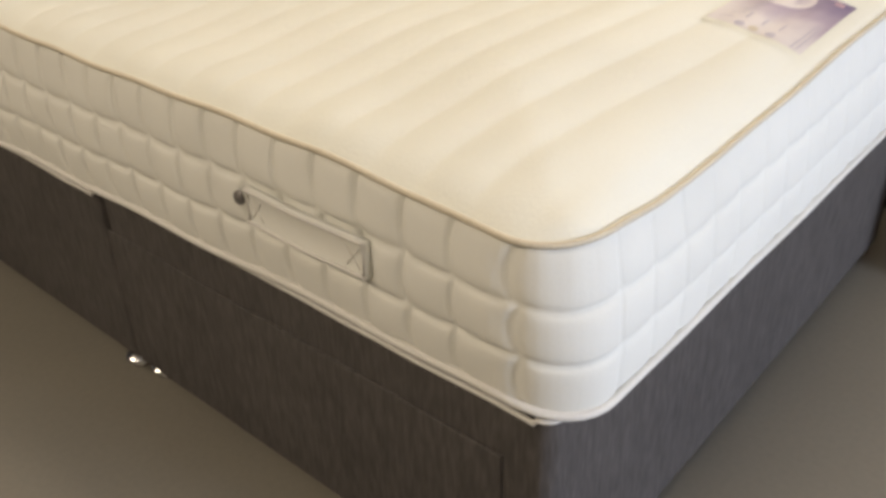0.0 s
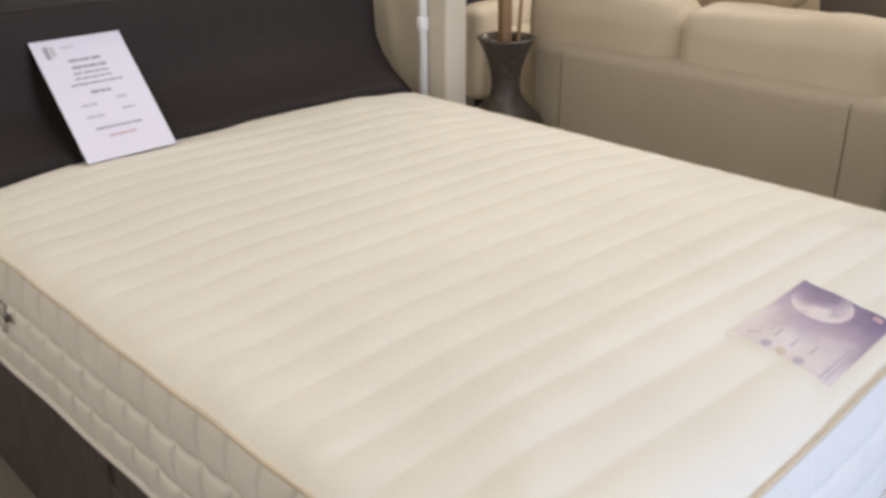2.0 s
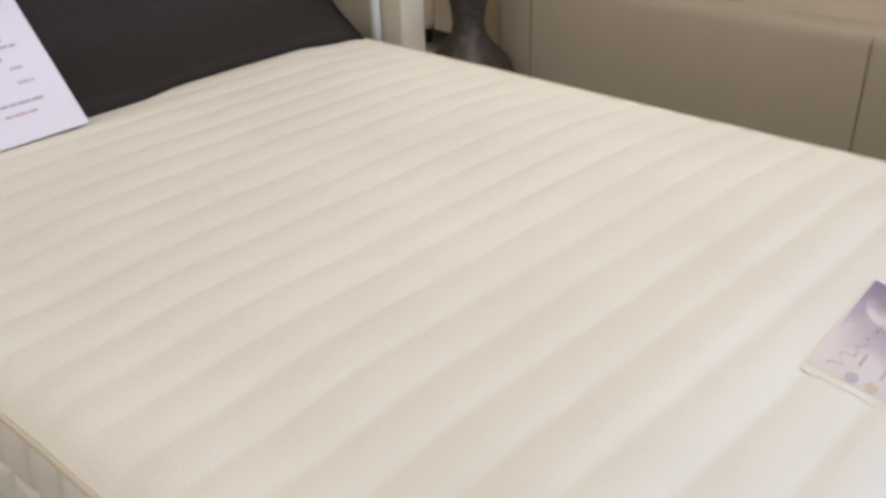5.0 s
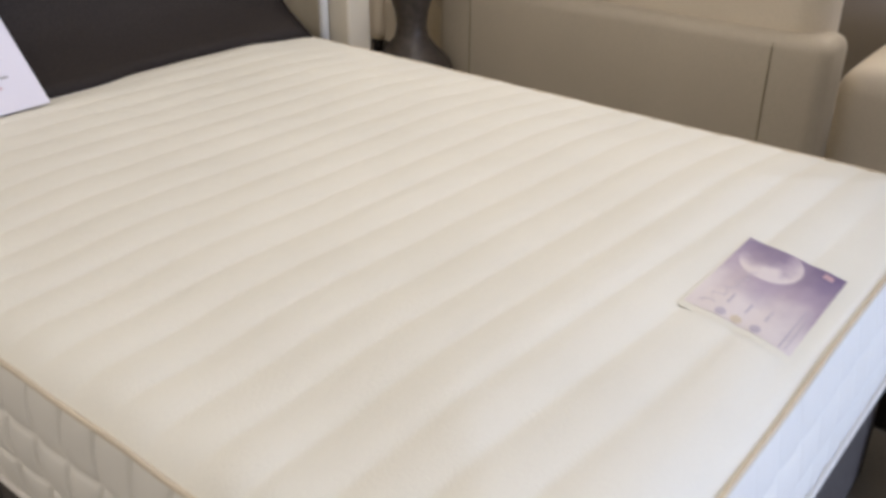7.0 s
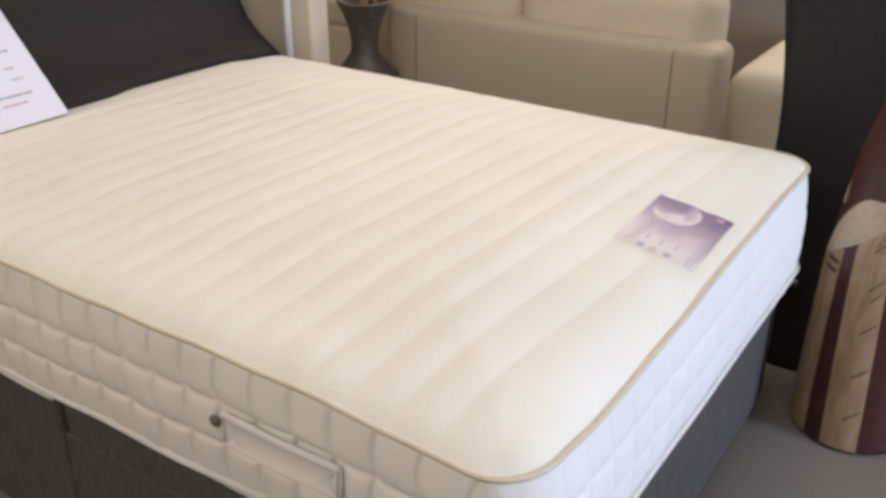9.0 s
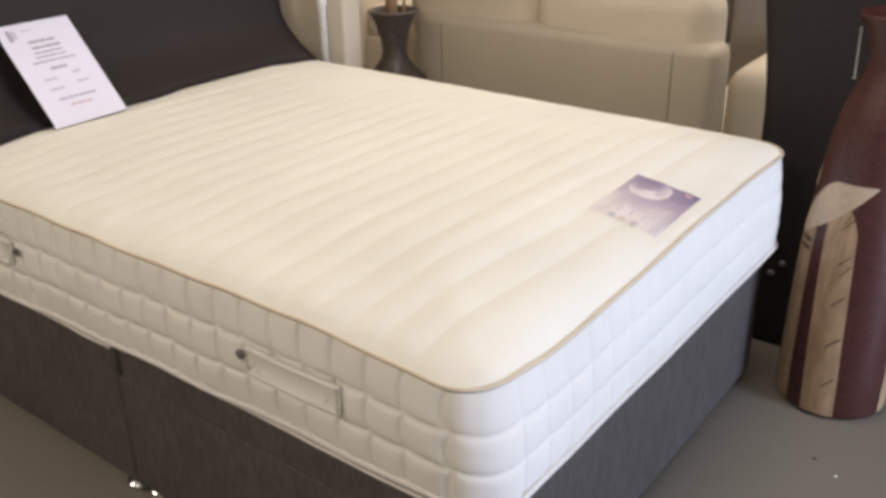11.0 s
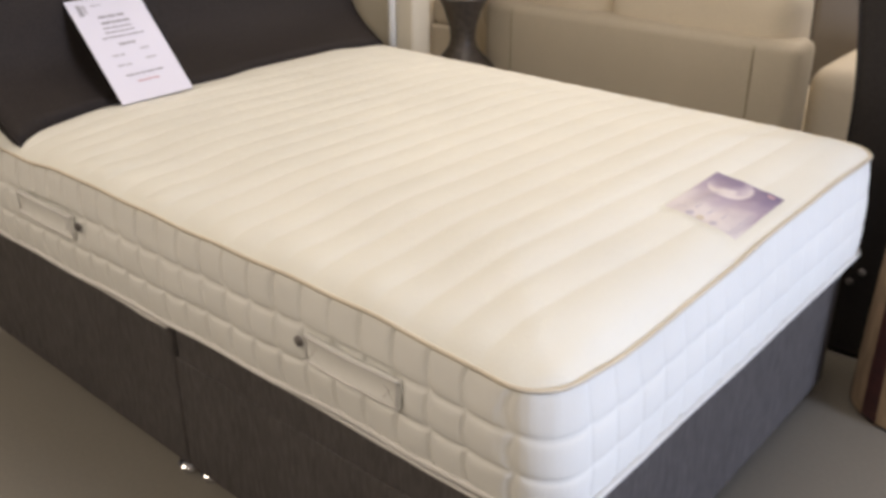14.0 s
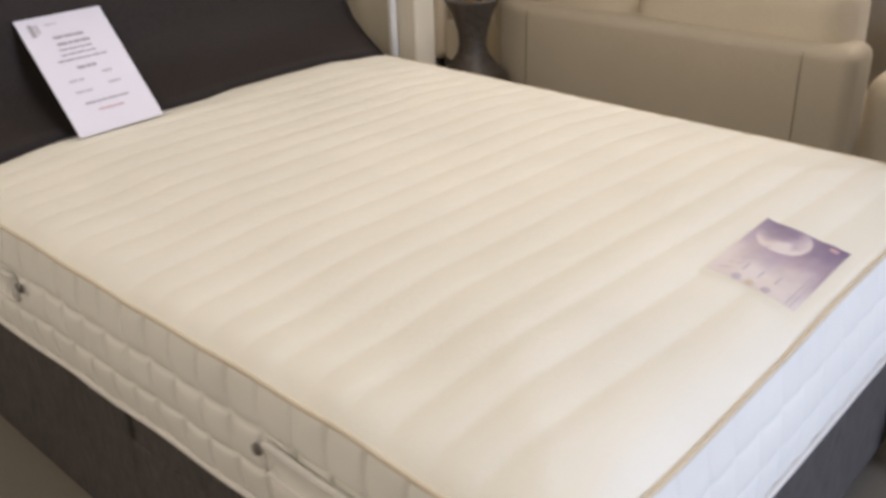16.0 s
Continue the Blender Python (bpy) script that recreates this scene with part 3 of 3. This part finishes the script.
# ---- column and pole ----
colm = empty("column", "cream painted partition post beside the bed", "partition", kind="structure")
part("shaft", box((-0.383, 1.475, H / 2), (0.90, 0.09, H), 0.012, n=3), M_CREAM, colm)
pole = empty("pole", "thin white metal pole with a collar", "pole")
part("tube", lathe(bmesh.new(), [(0.014, 0.0), (0.014, 2.74)], 20, (-0.016, 1.412, 0)), M_WHITE, pole)
part("collar", lathe(bmesh.new(), [(0.014, 0.86), (0.018, 0.865), (0.018, 0.90), (0.014, 0.905)], 20, (-0.016, 1.412, 0)), M_WHITE, pole)

# ---- floor vases ----
pot = empty("floor_vase", "dark bronze waisted floor vase holding dry stems", "vase", at=(0.092, 1.668, 0))
part("body", lathe(bmesh.new(), [(0.079, 0), (0.095, 0.02), (0.116, 0.15), (0.132, 0.3), (0.137, 0.46), (0.133, 0.52), (0.112, 0.575), (0.073, 0.615), (0.051, 0.645), (0.045, 0.675), (0.050, 0.72), (0.068, 0.775), (0.088, 0.815), (0.093, 0.822), (0.087, 0.825), (0.063, 0.775), (0.045, 0.72), (0.042, 0.66)], 48), M_POT, pot)
for dx, dy, r, tx, ty in ((-0.006, 0.0, 0.020, 0.01, 0.0), (0.030, 0.010, 0.006, 0.06, 0.02), (-0.034, 0.008, 0.005, -0.05, 0.03)):
    part("stem", tube(bmesh.new(), [(dx + tx * k / 8, dy + ty * k / 8, 0.66 + 0.14 * k) for k in range(10)], r, 10), M_STEM, pot)

VX, VY = 1.846, 1.395
rv = empty("tall_vase", "tall maroon floor vase with straw inlay stripes", "vase", at=(VX, VY, 0))
RP = [(0.122, 0), (0.134, 0.006), (0.138, 0.02), (0.1385, 0.12), (0.137, 0.24), (0.134, 0.36), (0.131, 0.45), (0.126, 0.51), (0.121, 0.57), (0.114, 0.635), (0.104, 0.73), (0.092, 0.79), (0.079, 0.835), (0.062, 0.875), (0.051, 0.92), (0.050, 0.945), (0.057, 0.972), (0.070, 0.995), (0.085, 1.018), (0.088, 1.026), (0.084, 1.032), (0.06, 1.0), (0.044, 0.95), (0.04, 0.8)]
part("body", lathe(bmesh.new(), RP, 72), M_RED, rv)


def vase_r(z):
    for (r0, z0), (r1, z1) in zip(RP[2:], RP[3:]):
        if z0 <= z <= z1:
            return r0 + (r1 - r0) * (z - z0) / (z1 - z0)
    return RP[2][0]


def inlay(name, a0, a1, low, high, mat, lift=0.0015, n=14, m=20, text="", lean=0.0):
    """A thin patch let into the vase's skin; low and high give its edges in z across 0..1."""
    bm = bmesh.new()
    g = []
    for i in range(n + 1):
        f = i / n
        row = []
        for j in range(m + 1):
            z = low(f) + (high(f) - low(f)) * j / m
            r = vase_r(z) + lift
            a = radians(-80 + a0 + (a1 - a0) * f + lean * z)
            row.append(bm.verts.new((r * math.cos(a), r * math.sin(a), z)))
        g.append(row)
    for a, b in zip(g, g[1:]):
        for k in range(m):
            bm.faces.new((a[k], b[k], b[k + 1], a[k + 1]))
    return part(name, bm, mat, rv, text)


inlay("inlay_strip", -112, -46, lambda f: 0.012, lambda f: 0.46 + 0.05 * f, M_INLAY, text="straw-coloured inlay strip", lean=-6)
inlay("inlay_strip", -26, 9, lambda f: 0.012, lambda f: 0.60 - 0.075 * f ** 4, M_INLAY, text="straw-coloured inlay strip", lean=-17)
inlay("inlay_strip", 62, 112, lambda f: 0.012, lambda f: 0.50, M_INLAY, text="straw-coloured inlay strip", lean=-6)
inlay("shell_band", -92, 14, lambda f: 0.462 + 0.178 * f - 0.02 * math.sin(math.pi * f), lambda f: 0.478 + 0.166 * math.sin(min(1, f / 0.6) * math.pi / 2), M_SHELL, 0.0022, 24, 6, "pale shell shoulder band")
inlay("shell_sliver", -82, -74, lambda f: 0.60, lambda f: 0.66 - 0.03 * f, M_SHELL, 0.0018, 4, 4)
for z, a0, a1 in ((0.098, -7, 7), (0.212, -8, 6.5), (0.330, -7, 6), (0.412, -3, 6.5), (0.440, -6, 6.5), (0.530, -8, 4), (0.545, -7, 2)):
    inlay("dark_notch", a0, a1, lambda f, z=z: z - 0.0025 + 0.032 * f, lambda f, z=z: z + 0.002 + 0.032 * f, M_NOTCH, 0.0028, 6, 2, lean=-17)
for z in (0.448, 0.470):
    inlay("dark_notch", -66, -48, lambda f, z=z: z, lambda f, z=z: z + 0.012, M_NOTCH, 0.0045, 6, 2, lean=-6)
beads = empty("bead_string", "string of small white beads hanging over the vase lip", "beads", at=(VX, VY, 0))
for k in range(15):
    f = k / 14
    part("bead", lathe(bmesh.new(), [(0.0006, -0.0026), (0.0019, -0.0018), (0.0026, 0), (0.0019, 0.0018), (0.0006, 0.0026)], 8, (-0.076 + 0.006 * f, -0.020 - 0.010 * f, 0.992 - 0.115 * f)), M_WHITE, beads)

# ---- dark upright panel ----
bp = empty("dark_panel", "tall black leather-covered headboard standing upright by the bed", "panel", at=(0, 0, 0))


def board_side(z):
    """The panel's near side draws back a little towards its top."""
    return 1.512 - 0.060 * smoothstep(0.66, 1.25, z)


# its far end runs on unseen, added to keep window light off the sofa
bm = box((2.10, 1.62, 0.85), (1.19, 0.14, 1.70), 0.03, n=24)
for v in bm.verts:
    k = smoothstep(2.05, 1.52, v.co.x)
    v.co.x += k * (board_side(v.co.z) - 1.505)
    v.co.y -= 0.012 * k * smoothstep(0.9, 1.6, v.co.z)
part("board", bm, M_BLACK, bp)
part("side_welt", tube(bmesh.new(), [(board_side(0.06 + 0.066 * k) + 0.010, 1.556 - 0.012 * smoothstep(0.9, 1.6, 0.06 + 0.066 * k), 0.06 + 0.066 * k) for k in range(25)], 0.005, 8), M_BLACK, bp)
for bx, bz in ((1.600, 0.235), (1.628, 0.272)):
    bolt = part("bolt", lathe(bmesh.new(), [(0.010, 0), (0.010, 0.006), (0.007, 0.010), (0.002, 0.011)], 12), M_DISC, bp, "dull metal fixing bolt")
    bolt.matrix_world = pose(bx, 1.551, bz, 90, 0, 0)


# ---- sofas ----
def sofa(label, at, rz, width, back_z, cush_z, mats, edges, depth=0.9, group="", end=0.18, arm_z=0.58, arm_out=0.0, seams=()):
    """A sofa whose back lies on local y = 0, facing +y; edges: the sides of its back cushions."""
    s = empty("sofa", label, "sofa", group, at=at, rz=rz)
    mb, mc = mats
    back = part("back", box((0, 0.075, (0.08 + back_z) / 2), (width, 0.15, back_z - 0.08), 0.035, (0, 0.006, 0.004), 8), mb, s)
    for sx in seams:
        part("seam", tube(bmesh.new(), [(sx, -0.0045, 0.1 + (back_z - 0.14) * k / 12) for k in range(13)] + [(sx, 0.002, back_z - 0.022), (sx, 0.014, back_z - 0.009)], 0.0024, 6), M_SEAM, back)
    for e0, e1 in zip(edges, edges[1:]):
        cx, w = (e0 + e1) / 2, e1 - e0
        zc, hz = (back_z - 0.14 + cush_z) / 2, cush_z - back_z + 0.14
        bm = box((cx, 0.16, zc), (w - 0.006, 0.20, hz), 0.065, (0.012, 0.022, 0.012), 12)
        for v in bm.verts:
            k = noise.noise((v.co.x * 5 + at[0], v.co.y * 5, v.co.z * 6))
            v.co += Vector((0.004 * k, -0.010 * k, 0.010 * k + 0.006 * noise.noise((v.co.x * 16, v.co.y * 12, 3))))
        part("back_cushion", bm, mc, s)
        part("seat_cushion", box((cx, 0.17 + (depth - 0.2) / 2, 0.38), (w - 0.008, depth - 0.22, 0.17), 0.05, (0, 0, 0.02), 8), mc, s)
    for sg in (-1, 1):
        # arms use the cushion colour; on the beige sofa its paleness imitates light on top
        part("arm", box((sg * (width / 2 - end / 2 + arm_out), 0.16 + (depth - 0.16) / 2, 0.08 + (arm_z - 0.08) / 2), (end + 0.1 * (arm_out > 0), depth - 0.17, arm_z - 0.08), 0.06, (0.012, 0, 0.02), 8), mc, s)
        for yy in (0.09, depth - 0.08):
            part("foot", lathe(bmesh.new(), [(0.022, 0), (0.028, 0.09)], 16, (sg * (width / 2 - 0.1), yy, 0)), M_BLACK, s)
    part("plinth", box((0, 0.15 + (depth - 0.17) / 2, 0.19), (width - 2 * end - 0.01, depth - 0.19, 0.22), 0.02, n=4), mb, s)
    return s


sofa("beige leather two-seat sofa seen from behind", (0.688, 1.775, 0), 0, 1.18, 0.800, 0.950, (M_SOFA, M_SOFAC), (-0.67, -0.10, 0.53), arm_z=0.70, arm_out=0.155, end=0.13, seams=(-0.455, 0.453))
sofa("cream leather sofa in the next row, facing the bed", (-0.68, 4.0, 0), 180, 1.78, 0.80, 0.93, (M_SOFAC, M_SOFAC), (-0.71, 0, 0.71), group="back row sofas")
sofa("grey leather armchair in the next row, facing the bed", (0.60, 4.0, 0), 180, 0.66, 0.80, 0.92, (M_SOFAG, M_SOFAG), (-0.25, 0.25), group="back row sofas", end=0.08)
sofa("taupe fabric armchair seen from behind, beyond the beige sofa", (1.43, 2.74, 0), 0, 0.95, 0.82, 0.90, (M_TAUPE, M_TAUPE), (-0.44, 0.44), depth=0.82, end=0.14, arm_z=0.64)
for cx, cy, ry, rz, w in ((0.50, 3.40, -10, 14, 0.36), (0.71, 3.46, 6, -6, 0.38)):
    c = empty("scatter_cushion", "brown taupe fabric scatter cushion on the grey armchair", "cushion", "taupe scatter cushions")
    c.matrix_world = pose(cx, cy, 0.745, -16, ry, rz)
    part("cover", box((0, 0, 0), (w, 0.12, 0.62), 0.05, (0, 0.05, 0), 8), M_SOFAB, c)

# ---- crumbs on the floor ----
for cx, cy, r, m, text in ((1.905, 1.08, 0.006, M_NOTCH, "small dark crumb lying on the floor"), (1.965, 1.04, 0.005, M_WHITE, "small white scrap lying on the floor")):
    tagged(part("floor_scrap", lathe(bmesh.new(), [(r * 0.6, 0), (r, 0.0015), (r * 0.7, 0.003)], 7, (cx, cy, 0)), m), text, "scrap")
